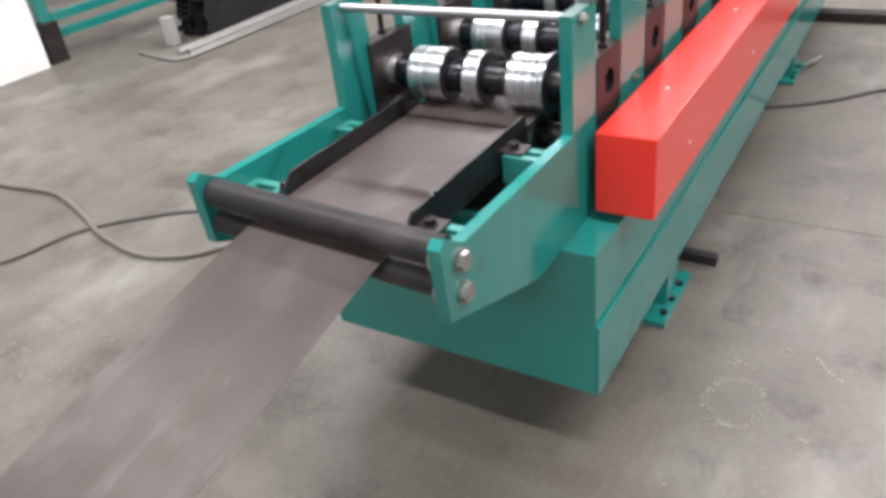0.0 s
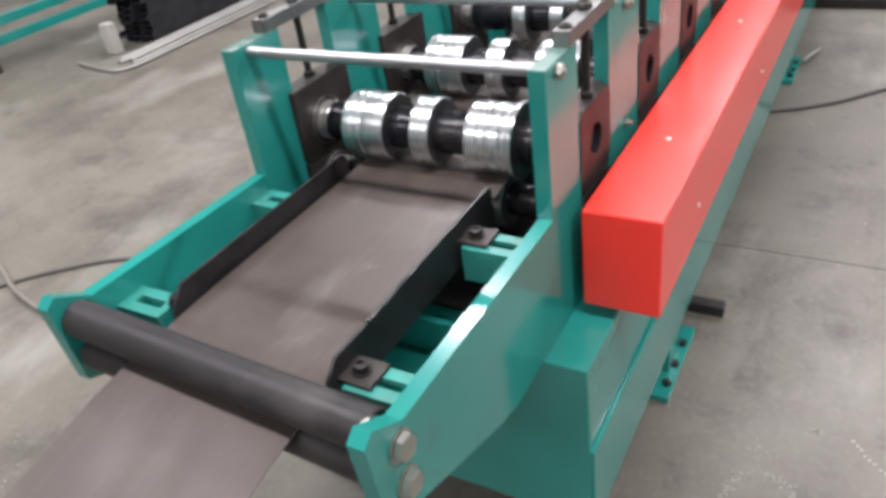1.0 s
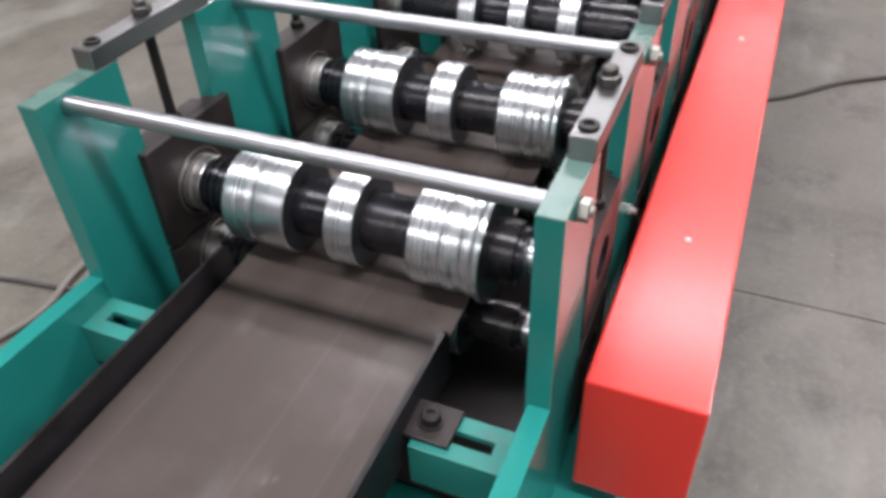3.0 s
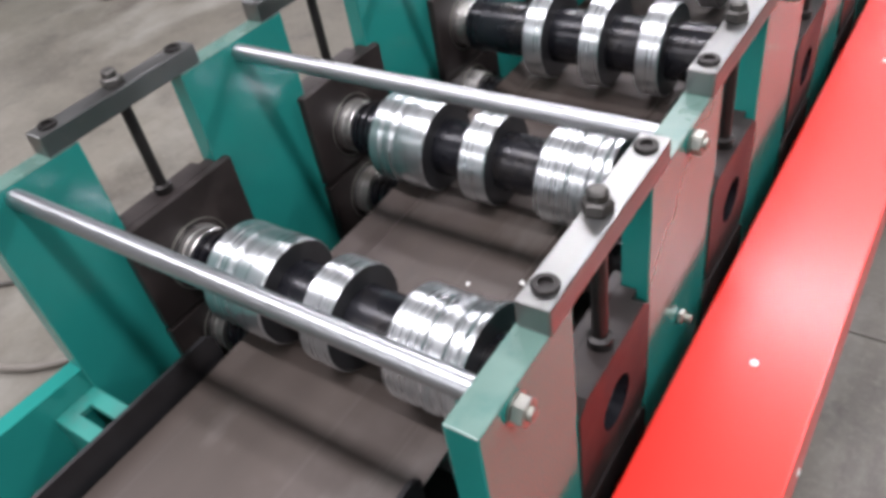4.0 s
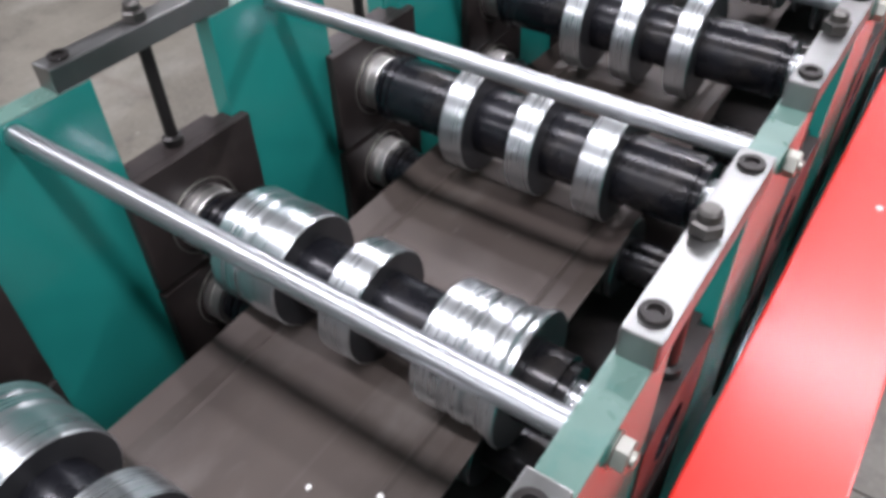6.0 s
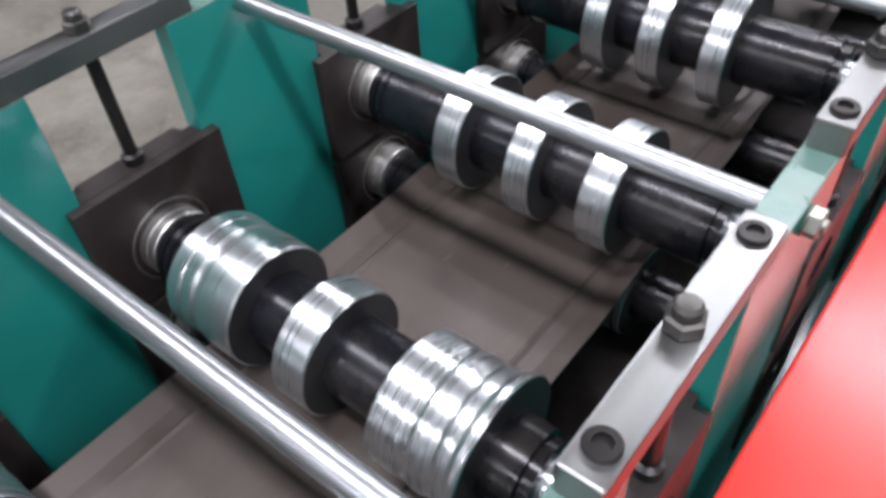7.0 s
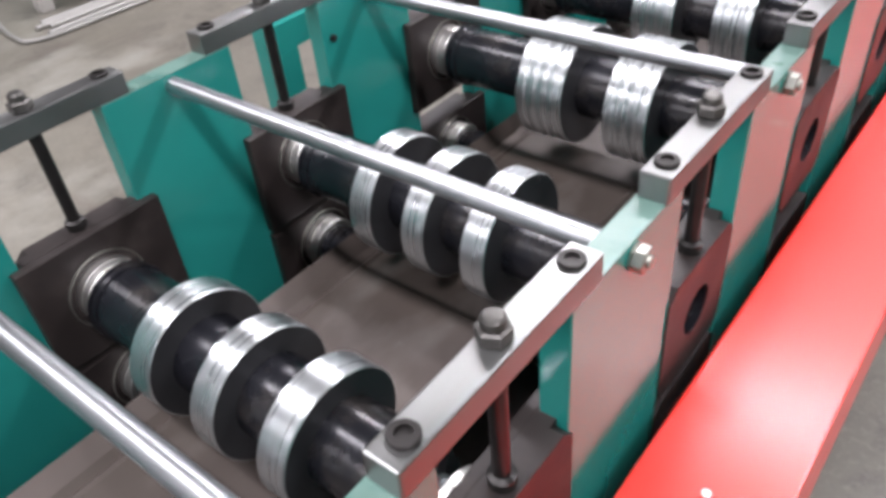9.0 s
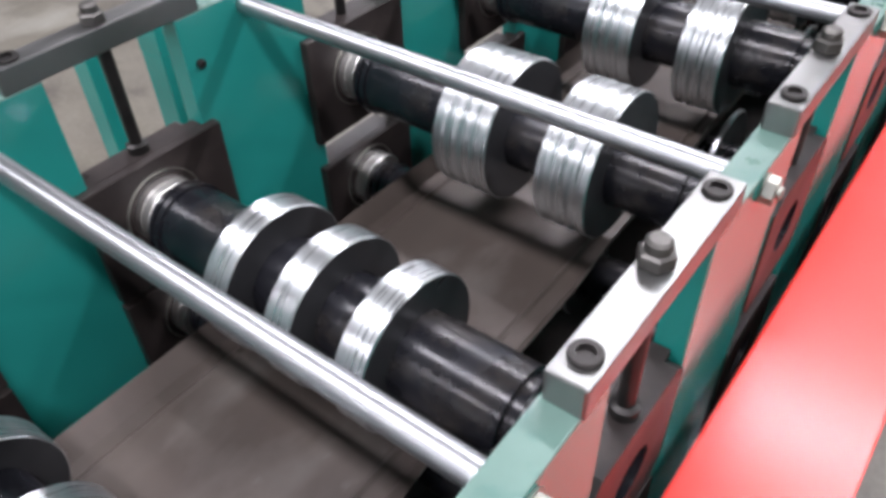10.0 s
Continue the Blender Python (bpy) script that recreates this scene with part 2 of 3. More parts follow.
def add_prism(bm, outline, axis, a0, a1, mat=0):
    """A flat outline pushed through from a0 to a1 along an axis. Outline: (y, z) for x, (x, z) for y, (x, y) for z."""
    def at(p, a):
        return Vector((a, p[0], p[1]) if axis == "x" else (p[0], a, p[1]) if axis == "y" else (p[0], p[1], a))
    lo, hi = [bm.verts.new(at(p, a0)) for p in outline], [bm.verts.new(at(p, a1)) for p in outline]
    n = len(outline)
    fs = [bm.faces.new(lo), bm.faces.new(hi[::-1])]
    fs += [bm.faces.new((lo[i], hi[i], hi[(i + 1) % n], lo[(i + 1) % n])) for i in range(n)]
    for f in fs:
        f.material_index = mat
    return bm


def edge_bevel(bm, offset):
    es = [e for e in bm.edges if len(e.link_faces) == 2 and e.calc_face_angle(0) > 0.5]
    bmesh.ops.bevel(bm, geom=es, offset=offset, segments=2, affect="EDGES", profile=0.6, clamp_overlap=True)
    return bm


def spline(points, n=8):
    """A smooth line through points (Catmull-Rom)."""
    p = [Vector(q) for q in points]
    p = [2 * p[0] - p[1]] + p + [2 * p[-1] - p[-2]]
    out = []
    for i in range(1, len(p) - 2):
        for k in range(n):
            t = k / n
            a, b, c, d = p[i - 1], p[i], p[i + 1], p[i + 2]
            out.append(0.5 * (2 * b + (c - a) * t + (2 * a - 5 * b + 4 * c - d) * t * t + (3 * b - a - 3 * c + d) * t ** 3))
    return out + [p[-2]]


def add_tube(bm, line, r, seg=10, mat=0):
    rings = []
    for i, p in enumerate(line):
        d = (line[min(i + 1, len(line) - 1)] - line[max(i - 1, 0)]).normalized()
        u = d.cross(Vector((0, 0, 1)))
        u = u.normalized() if u.length > 0.01 else Vector((1, 0, 0))
        w = u.cross(d)
        rings.append([bm.verts.new(p + r * (math.cos(a) * u + math.sin(a) * w)) for a in (2 * math.pi * k / seg for k in range(seg))])
    for a, b in zip(rings, rings[1:]):
        for k in range(seg):
            bm.faces.new((a[k], a[(k + 1) % seg], b[(k + 1) % seg], b[k])).material_index = mat
    bm.faces.new(rings[0])
    bm.faces.new(rings[-1])
    return bm


PLACE = {}


def thing(name, at, label, category, group="", kind="", data=None):
    ob = new(name, data)
    ob.location = at
    PLACE[ob] = Vector(at)
    return tagged(ob, label, category, group, kind)


def part(name, me, parent, at, label="", turn=None):
    """One mesh under a thing or a part, at a place in the world."""
    ob = new(name, me)
    ob.parent = parent
    ob.location = Vector(at) - PLACE[parent]
    if turn:
        ob.rotation_euler = [radians(a) for a in turn]
    PLACE[ob] = Vector(at)
    return tagged(ob, label)


# ---- the hall ----
X0, X1, Y0, Y1, ROOFZ = -11.0, 9.0, -9.0, 19.0, 6.2
JOINT = 2.34


def floor_mesh():
    bm = bmesh.new()
    add_box(bm, X0, X1, Y0, JOINT - 0.0025, -0.12, 0)
    add_box(bm, X0, X1, JOINT + 0.0025, Y1, -0.12, 0)
    add_box(bm, -1.0, X1, JOINT - 0.0025, JOINT + 0.0025, -0.12, -0.010)
    x = -1.0
    while x > X0:
        w = random.uniform(0.15, 0.6)
        add_box(bm, max(x - w, X0), x, JOINT - 0.0025, JOINT + 0.0025, -0.12, random.choice((0, 0, -0.0004, -0.003)))
        x -= w
    return finish(bm, "floor", CONCRETE)


thing("floor", (0, 0, 0), "worn grey-brown concrete workshop floor with stains and a joint", "floor", kind="structure", data=floor_mesh())
for nm, b in (("wall_west", (X0 - 0.2, X0, Y0, Y1)), ("wall_east", (X1, X1 + 0.2, Y0, Y1)), ("wall_south", (X0, X1, Y0 - 0.2, Y0)), ("wall_north", (X0, X1, Y1, Y1 + 0.2))):
    thing(nm, (0, 0, 0), "plain pale painted workshop wall", "wall", kind="structure", data=finish(add_box(bmesh.new(), *b, -0.12, ROOFZ), nm, WALL))
thing("ceiling", (0, 0, 0), "grey sheet roof over the workshop", "ceiling", kind="structure", data=finish(add_box(bmesh.new(), X0, X1, Y0, Y1, ROOFZ, ROOFZ + 0.1), "ceiling", ROOF))
for y in LAMP_ROWS:
    lamp = thing("ceiling_lamp", (LAMP_X, y, LAMP_Z), "long row of white strip lamps hung under the roof", "lamp", group="ceiling lamps")
    part("housing", finish(edge_bevel(add_prism(bmesh.new(), [(-0.26, 0), (0.26, 0), (0.1, 0.07), (-0.1, 0.07)], "x", -6.05, 6.05), 0.004), "housing", LAMPWHITE), lamp, (LAMP_X, y, LAMP_Z))
    for hx in (-4.5, 0.0, 4.5):
        part("hanger", lathe_mesh("hanger", LAMPWHITE, [(0, 0.008), (ROOFZ - LAMP_Z - 0.069, 0.008)], "z", 8), lamp, (LAMP_X + hx, y, LAMP_Z + 0.069))

# ---- the roll forming machine ----
CX = -0.825
PITCH, FIRST, STANDS = 0.30, 1.25, 11
XI, XO = 0.255, 0.280
TOP, BASE_TOP = 0.965, 0.528
LOW, PASS = 0.655, 0.709
MID, AXLE = 0.150, -0.005
END = FIRST + PITCH * STANDS + 0.1
machine = thing("roll_forming_machine", (CX, 1.16, 0), "teal roll forming machine with chromed rolls and a red side cover", "machine")


def base_mesh():
    bm = bmesh.new()
    x0, x1 = -1.162, -0.476
    add_box(bm, x0, x1, 1.149, END + 0.25, 0.172, BASE_TOP, 0.003)
    return finish(bm, "base", TEAL)


o = base_mesh()
base = part("base", o, machine, (0, 0, 0), "welded teal box base")
for s in (-1, 1):
    a, b = sorted((-0.819 + s * 0.3428, -0.819 + s * 0.350))
    part("lower_channel", finish(add_box(bmesh.new(), a, b, 1.1495, END + 0.249, 0.1725, 0.355, 0.0025), "lower_channel", TEAL), base, (0, 0, 0))

# added dark sheet that darkens the base top between the uprights
bm = add_box(bmesh.new(), -1.075, -0.575, 1.218, END + 0.1, BASE_TOP + 0.0005, BASE_TOP + 0.005)
part("oil_tray", finish(bm, "oil_tray", BLOCK), machine, (0, 0, 0), "dark sheet added under the rolls")
FEET = (1.78, 3.72)
for fy in FEET:
    for s in (-1, 1):
        bm = bmesh.new()
        xs = CX + s * 0.30
        add_box(bm, xs - 0.035, xs + 0.035, fy - 0.05, fy + 0.05, 0.018, 0.172, 0.002)
        leg = part("leg", finish(bm, "leg", TEAL), machine, (0, 0, 0))
        bm = bmesh.new()
        add_box(bm, xs - 0.05, xs + 0.055, fy - 0.135, fy + 0.135, 0.0, 0.018, 0.002)
        part("foot_plate", finish(bm, "foot_plate", TEAL), leg, (0, 0, 0))
        for d in (-0.09, -0.02, 0.06):
            bm = add_hex(bmesh.new(), 0.010, 0.018, 0.030, "z", (xs + 0.04, fy + d, 0))
            part("foot_bolt", finish(bm, "foot_bolt", DARKBOLT), leg, (0, 0, 0))
bm = add_box(bmesh.new(), CX - 0.40, CX + 0.405, 1.995, 2.03, 0.0, 0.032, 0.003)
part("floor_beam", finish(bm, "floor_beam", PIPE), machine, (0, 0, 0), "flat dark bar across the floor")

# uprights
def upright_mesh(y0, y1):
    bm = add_box(bmesh.new(), -0.0125, 0.0125, y0, y1, BASE_TOP, TOP, 0.0015)
    for f in bm.faces:
        # top faces take a greyer, paler teal than the sides
        if f.calc_center_median().z > TOP - 0.001:
            f.material_index = 1
    return finish(bm, "upright", [TEAL, TEALTOP])


def shaft_mesh(r=0.0345):
    bm = bmesh.new()
    add_lathe(bm, [(-0.262, 0.020), (-0.2205, 0.020)], center=(0, 0, 0), mat=1, seg=32)
    add_lathe(bm, [(-0.2205, 0.027), (-0.2200, min(r, 0.0335)), (-0.2130, min(r, 0.0335)), (-0.2125, r + 0.0015), (-0.2075, r + 0.0015), (-0.2070, r - 0.0025), (-0.2040, r - 0.0025), (-0.2035, r + 0.0025), (-0.1965, r + 0.0025), (-0.1960, r), (0.192, r), (0.1925, r - 0.005), (0.202, r - 0.005)], mat=0, seg=40)
    add_lathe(bm, [(0.202, 0.020), (0.262, 0.020)], mat=1, seg=32)
    return finish(bm, "shaft", [BLACK, CHROME])


def groove(w, r, cuts, depth=0.0035, half=0.004):
    """A roll's profile of width w about 0, with V cuts at the given places."""
    out = [(-w / 2, 0.030), (-w / 2, r - 0.0012), (-w / 2 + 0.0012, r)]
    for c in cuts:
        out += [(c - half, r), (c - half * 0.4, r - depth), (c + half * 0.4, r - depth), (c + half, r)]
    return out + [(w / 2 - 0.0012, r), (w / 2, r - 0.0012), (w / 2, 0.030)]


ROLLS = {}


def roll(kind, w, r):
    key = (kind, w, r)
    if key not in ROLLS:
        if kind == "ring":
            p = groove(w, r, ())
        elif kind == "left":
            h = w / 2
            p = [(-h, 0.030), (-h, r - 0.001), (-h + 0.002, r + 0.0006), (-h + 0.016, r + 0.0006), (-h + 0.019, r - 0.0003), (-0.010, r - 0.0003),
                 (-0.006, r - 0.0014), (-0.001, r - 0.0014), (0.003, r + 0.0004), (0.008, r + 0.0008), (h - 0.002, r + 0.0005), (h, r - 0.0012), (h, 0.030)]
        elif kind == "right":
            h = w / 2
            p = [(-h, 0.030), (-h, r - 0.0015), (-h + 0.002, r), (-0.016, r), (-0.012, r - 0.0013), (-0.006, r - 0.0013), (-0.002, r + 0.0003), (0.007, r + 0.0003),
                 (0.011, r - 0.0013), (0.017, r - 0.0013), (0.022, r + 0.0004), (0.031, r + 0.0012), (h - 0.007, r + 0.0050), (h - 0.0015, r + 0.0056), (h, r + 0.0045), (h, 0.030)]
        else:
            p = groove(w, r, (-0.018, -0.003, 0.012), 0.0014, 0.005)
        ROLLS[key] = finish(add_lathe(bmesh.new(), p, "x", 80, side=1), "roll", [CHROME, FACE], 5.5)
    return ROLLS[key]


def upper_rolls(k):
    """Each upper roll's kind, width, radius and place across the machine."""
    if k < 2:
        return [("left", 0.085, 0.0600, -0.951), ("ring", 0.037, 0.0590, -0.836), ("right", 0.088, 0.0600, -0.706)]
    if k == 2:
        return [("ring", 0.031, 0.066, -0.910), ("ring", 0.031, 0.066, -0.820), ("ring", 0.033, 0.066, -0.733)]
    if k == 3:
        return [("ring", 0.030, 0.073, -0.904), ("ring", 0.030, 0.073, -0.828), ("ring", 0.030, 0.073, -0.749)]
    if k == 4:
        return [("wide", 0.068, 0.079, -0.858), ("wide", 0.058, 0.079, -0.736)]
    return [("wide", 0.067, 0.079, -0.847), ("wide", 0.056, 0.079, -0.727)]


def block_mesh(s, z0, z1, zc):
    """A bearing block; s: -1 at the far side, 1 at the cover's side. It slides between the uprights and laps over their inner faces."""
    bm = bmesh.new()
    a, b = s * (XI - 0.012), s * (XI - 0.0005)
    add_box(bm, min(a, b), max(a, b), -0.083, 0.083, z0, z1, 0.0015)
    n, hw, d, r = 32, 0.068, 0.012, 0.026
    xin, xout = s * (XI - 0.0005), s * (XO + 0.002)
    add_box(bm, min(xin, xout - s * d), max(xin, xout - s * d), -hw, hw, z0, z1)
    rim, hole, deep = [], [], []
    for i in range(n):
        w = 2 * math.pi * (i + 0.5) / n
        c, q = math.cos(w), math.sin(w)
        ty = hw / abs(c) if abs(c) > 1e-6 else 9
        tz = ((z1 - zc) if q > 0 else (zc - z0)) / abs(q) if abs(q) > 1e-6 else 9
        t = min(ty, tz)
        rim.append(bm.verts.new((xout, t * c, zc + t * q)))
        hole.append(bm.verts.new((xout, r * c, zc + r * q)))
        deep.append(bm.verts.new((xout - s * d * 0.98, r * c, zc + r * q)))
    back = [bm.verts.new((xout - s * d, v.co.y, v.co.z)) for v in rim]
    for i in range(n):
        j = (i + 1) % n
        bm.faces.new((rim[i], rim[j], hole[j], hole[i]))
        bm.faces.new((hole[i], hole[j], deep[j], deep[i])).material_index = 1
        bm.faces.new((rim[i], rim[j], back[j], back[i]))
    bm.faces.new(deep).material_index = 1
    return finish(bm, "bearing_block", [BLOCK, BLACK])


def stand_parts():
    d = {}
    d["first"] = upright_mesh(-0.035, 0.083)
    d["upright"] = upright_mesh(-0.080, 0.083)
    d["rod"] = lathe_mesh("tie_rod", ROD, [(-0.2549, 0.0075), (-0.2549, 0.0095), (0.2549, 0.0095), (0.2549, 0.0075)], "x", 28)
    bm = add_lathe(bmesh.new(), [(0.0, 0.0105), (0.002, 0.0115), (0.0022, 0.0115)], "x", 20)
    add_hex(bm, 0.0105, 0.0022, 0.011, "x")
    add_lathe(bm, [(0.011, 0.0050), (0.0135, 0.0050), (0.0142, 0.0042)], "x", 16)
    d["nut"] = finish(bm, "nut", ZINC)
    d["bar"] = finish(add_box(bmesh.new(), -0.0125, 0.0125, -0.100, 0.100, 0, 0.023, 0.0018), "cross_bar", BAR)
    bm = bmesh.new()
    add_lathe(bm, [(0, 0.0095), (0.0026, 0.0095), (0.0034, 0.0088), (0.0034, 0.0052), (0.0008, 0.0048)], "z", 24)
    d["sock"] = finish(bm, "socket_screw", DARKBOLT)
    bm = add_lathe(bmesh.new(), [(0.8525, 0.0105), (0.861, 0.0105), (0.863, 0.0065), (0.9649, 0.0065)], "z", 20)
    d["screw"] = finish(bm, "adjusting_screw", DARKBOLT)
    bm = add_hex(bmesh.new(), 0.0114, 0.988, 0.9985, "z", chamfer=0.18)
    add_lathe(bm, [(0.9985, 0.0078), (1.0045, 0.0078), (1.0065, 0.0060), (1.0070, 0.0030)], "z", 20)
    d["hexnut"] = finish(bm, "lock_nut", NUT)
    for s, nm in ((-1, "L"), (1, "R")):
        d["upb" + nm] = block_mesh(s, 0.716, 0.852, 0.785)
        d["lowb" + nm] = block_mesh(s, 0.560, 0.708, 0.64)
        bm = bmesh.new()
        add_lathe(bm, [(s * (XI - 0.0119), 0.0450), (s * (XI - 0.0135), 0.0450), (s * (XI - 0.0135), 0.0436), (s * (XI - 0.0119), 0.0436)], "x", 48, close=False)
        d["clip" + nm] = finish(bm, "retaining_ring", ZINC)
        bm = bmesh.new()
        add_lathe(bm, [(s * (XI - 0.0119), 0.0365), (s * (XI - 0.0215), 0.0365), (s * (XI - 0.0220), 0.0353), (s * (XI - 0.0235), 0.0353), (s * (XI - 0.0240), 0.0365), (s * (XI - 0.0330), 0.0365), (s * (XI - 0.0340), 0.0355), (s * (XI - 0.0340), 0.021)], "x", 40, close=False)
        d["sleeve" + nm] = finish(bm, "bearing_sleeve", SLEEVE)
    d["side"] = lathe_mesh("side_screw", DARKBOLT, [(0, 0.0048), (0.004, 0.0048), (0.005, 0.0035)], "x", 14)
    bm = add_lathe(bmesh.new(), [(0, 0.0045), (0.013, 0.0045)], "x", 12)
    add_hex(bm, 0.0085, 0.001, 0.006, "x")
    d["stud"] = finish(bm, "cover_stud", ZINC)
    d["shaft"] = shaft_mesh(0.037)
    d["thick"] = shaft_mesh(0.041)
    d["lower"] = shaft_mesh(0.029)
    return d


SIDE_SCREWS = {2: (0.062, 0.945), 4: (-0.064, 0.914), 7: (0.07, 0.93)}
P = stand_parts()
low_roll = lathe_mesh("roll", [CHROME, FACE], groove(0.27, 0.0522, (-0.07, 0.07), 0.002), "x", 56, side=1)
low_roll_far = lathe_mesh("roll", [CHROME, FACE], groove(0.20, 0.0522, (-0.05, 0.05), 0.002), "x", 56, side=1)
FLANGE = lathe_mesh("flange_disc", [CHROME, FACE], [(-0.004, 0.038), (-0.004, 0.073), (-0.002, 0.075), (0.002, 0.075), (0.004, 0.073), (0.004, 0.038)], "x", 56, side=1)
# small play of the bars along the machine
BAR_PLAY = (0.0, 0.0, 0.005)
for k in range(STANDS + 1):
    y = FIRST + PITCH * k
    for s in (-1, 1):
        part("upright", P["first"] if k == 0 else P["upright"], machine, (CX + s * (XI + XO) / 2, y, 0))
    rod = part("tie_rod", P["rod"], machine, (CX, y + 0.003, TOP - 0.014), "polished steel tie rod")
    part("nut", P["nut"], rod, (CX + XO, y + 0.003, TOP - 0.014), "zinc-plated hex bolt head")
    part("nut", P["nut"], rod, (CX - XO, y + 0.003, TOP - 0.014), "zinc-plated hex bolt head", (0, 0, 180))
    if k in SIDE_SCREWS:
        part("side_screw", P["side"], machine, (CX - XI, y + SIDE_SCREWS[k][0], SIDE_SCREWS[k][1]), "small dark screw")
    if k in (1, 9):
        part("cover_stud", P["stud"], machine, (CX + XO, y + 0.005, 0.742), "bright cover stud")
    if k == STANDS:
        break
    c = FIRST + PITCH * k + MID + (BAR_PLAY[k] if k < 3 else 0)
    ax = c + AXLE
    up = (0.7695, 0.7695, 0.784, 0.793)[k] if k < 4 else 0.817
    for s, nm in ((-1, "L"), (1, "R")):
        xm = CX + s * (XI + XO) / 2
        bar = part("cross_bar", P["bar"], machine, (xm + (0.002 if s > 0 else 0), c, TOP), "milled bare steel bar")
        for d in (-0.081, 0.081):
            part("socket_screw", P["sock"], bar, (xm + (0.002 if s > 0 else 0), c + d, TOP + 0.023), "black socket-head screw")
        scr = part("adjusting_screw", P["screw"], machine, (xm, c, 0), "dark threaded adjusting screw")
        part("lock_nut", P["hexnut"], scr, (xm, c, 0), turn=(0, 0, (k * 37 + s * 11) % 60))
        for b, z in (("upb", up), ("lowb", LOW)):
            blk = part("bearing_block", P[b + nm], machine, (CX, c, 0.030 if b == "upb" and k > 3 else 0), "brown-black cast bearing block")
            part("retaining_ring", P["clip" + nm], blk, (CX, ax, z))
            part("bearing_sleeve", P["sleeve" + nm], blk, (CX, ax, z), "bright bearing sleeve")
    shaft = part("shaft", P["shaft" if k < 2 else "thick"], machine, (CX, ax, up), "oiled black shaft")
    for kind, w, r, x in upper_rolls(k):
        part("roll", roll(kind, w, r), shaft, (x, ax, up), "chromed forming roll with dark side faces")
    shaft = part("shaft", P["lower"], machine, (CX, ax, LOW), "oiled black shaft")
    part("roll", low_roll if k < 3 else low_roll_far, shaft, (CX - 0.004, ax, LOW), "chromed lower forming roll")
    if k > 4:
        part("flange_disc", FLANGE, shaft, (-0.690, ax, LOW), "thin dark disc with a bright rim")

# red side cover
bm = add_box(bmesh.new(), -0.526, -0.404, 1.276, END + 0.15, 0.552, 0.725, 0.003)
cover = part("side_cover", finish(bm, "side_cover", RED), machine, (0, 0, 0), "glossy red sheet-metal side cover")
rivet = lathe_mesh("rivet", CHIP, [(0, 0.0042), (0.0012, 0.0040), (0.0022, 0.0022)], "z", 12)
for k in range(5):
    part("rivet", rivet, cover, (-0.465, 1.541 + 0.62 * k, 0.725))
    part("rivet", rivet, cover, (-0.404, 1.515 + 0.62 * k, 0.62), turn=(0, 90, 0))
for sy in (1.36, 2.3, 3.3):
    bm = add_box(bmesh.new(), -0.530, -0.48, sy, sy + 0.05, BASE_TOP, 0.5518, 0.001)
    part("cover_bracket", finish(bm, "cover_bracket", BLOCK), machine, (0, 0, 0))

# entry table
ARMS = {-1: (-1.106, -1.084), 1: (-0.567, -0.545)}


def arm_mesh(s):
    x0, x1 = ARMS[s]
    f = 0.044 if s < 0 else 0.0
    pts = [(0.735 + f, 0.640), (0.726 + f, 0.770), (0.742 + f, 0.781), (0.792 + f, 0.750), (1.2165, 0.741), (1.2165, 0.5285), (1.05, 0.5285), (0.99, 0.545)]
    return finish(edge_bevel(add_prism(bmesh.new(), pts, "x", x0, x1), 0.0015), "side_arm", TEAL)


PIPES = ((0.735, 0.0265), (0.675, 0.0235))
for s in (-1, 1):
    arm = part("side_arm", arm_mesh(s), machine, (0, 0, 0), "teal plate arm of the entry table")
    xo = ARMS[s][0 if s < 0 else 1]
    for z in (PIPES[0][0] - 0.008, PIPES[1][0] - 0.004):
        bm = bmesh.new()
        add_lathe(bm, [(0.0, 0.019), (0.002, 0.020), (0.0025, 0.020)], "x", 24)
        add_hex(bm, 0.0170, 0.0025, 0.0135, "x")
        part("pipe_bolt", finish(bm, "pipe_bolt", ZINC), arm, (xo, 0.777 if s > 0 else 0.804, z), "zinc-plated hex bolt", (0, 0, 0 if s > 0 else 180))
PX, PL = (ARMS[-1][1] + ARMS[1][0]) / 2, (ARMS[1][0] - ARMS[-1][1]) / 2
for z, r in PIPES:
    a = PL - 0.004
    pr = [(-a, r - 0.004), (-a, r - 0.001), (-a + 0.001, r), (a - 0.001, r), (a, r - 0.001), (a, r - 0.004), (a - 0.008, r - 0.005), (a - 0.008, 0.010)]
    pipe = part("guide_pipe", lathe_mesh("guide_pipe", PIPE, pr, "x", 40), machine, (PX, 0.7905, z), "black steel guide pipe", (0, 0, -2.9))
    part("axle", lathe_mesh("axle", ZINC, [(-PL + 0.0004, 0.009), (PL - 0.0004, 0.009)], "x", 16), pipe, (PX, 0.7905, z))
    rim = [(a - 0.0035, r - 0.003), (a - 0.0035, r + 0.0008), (a + 0.0012, r + 0.0008), (a + 0.0016, r - 0.003)]
    part("end_ring", lathe_mesh("end_ring", ZINC, rim, "x", 40), pipe, (PX, 0.7905, z), "bright turned ring", (0, 0, -2.9))


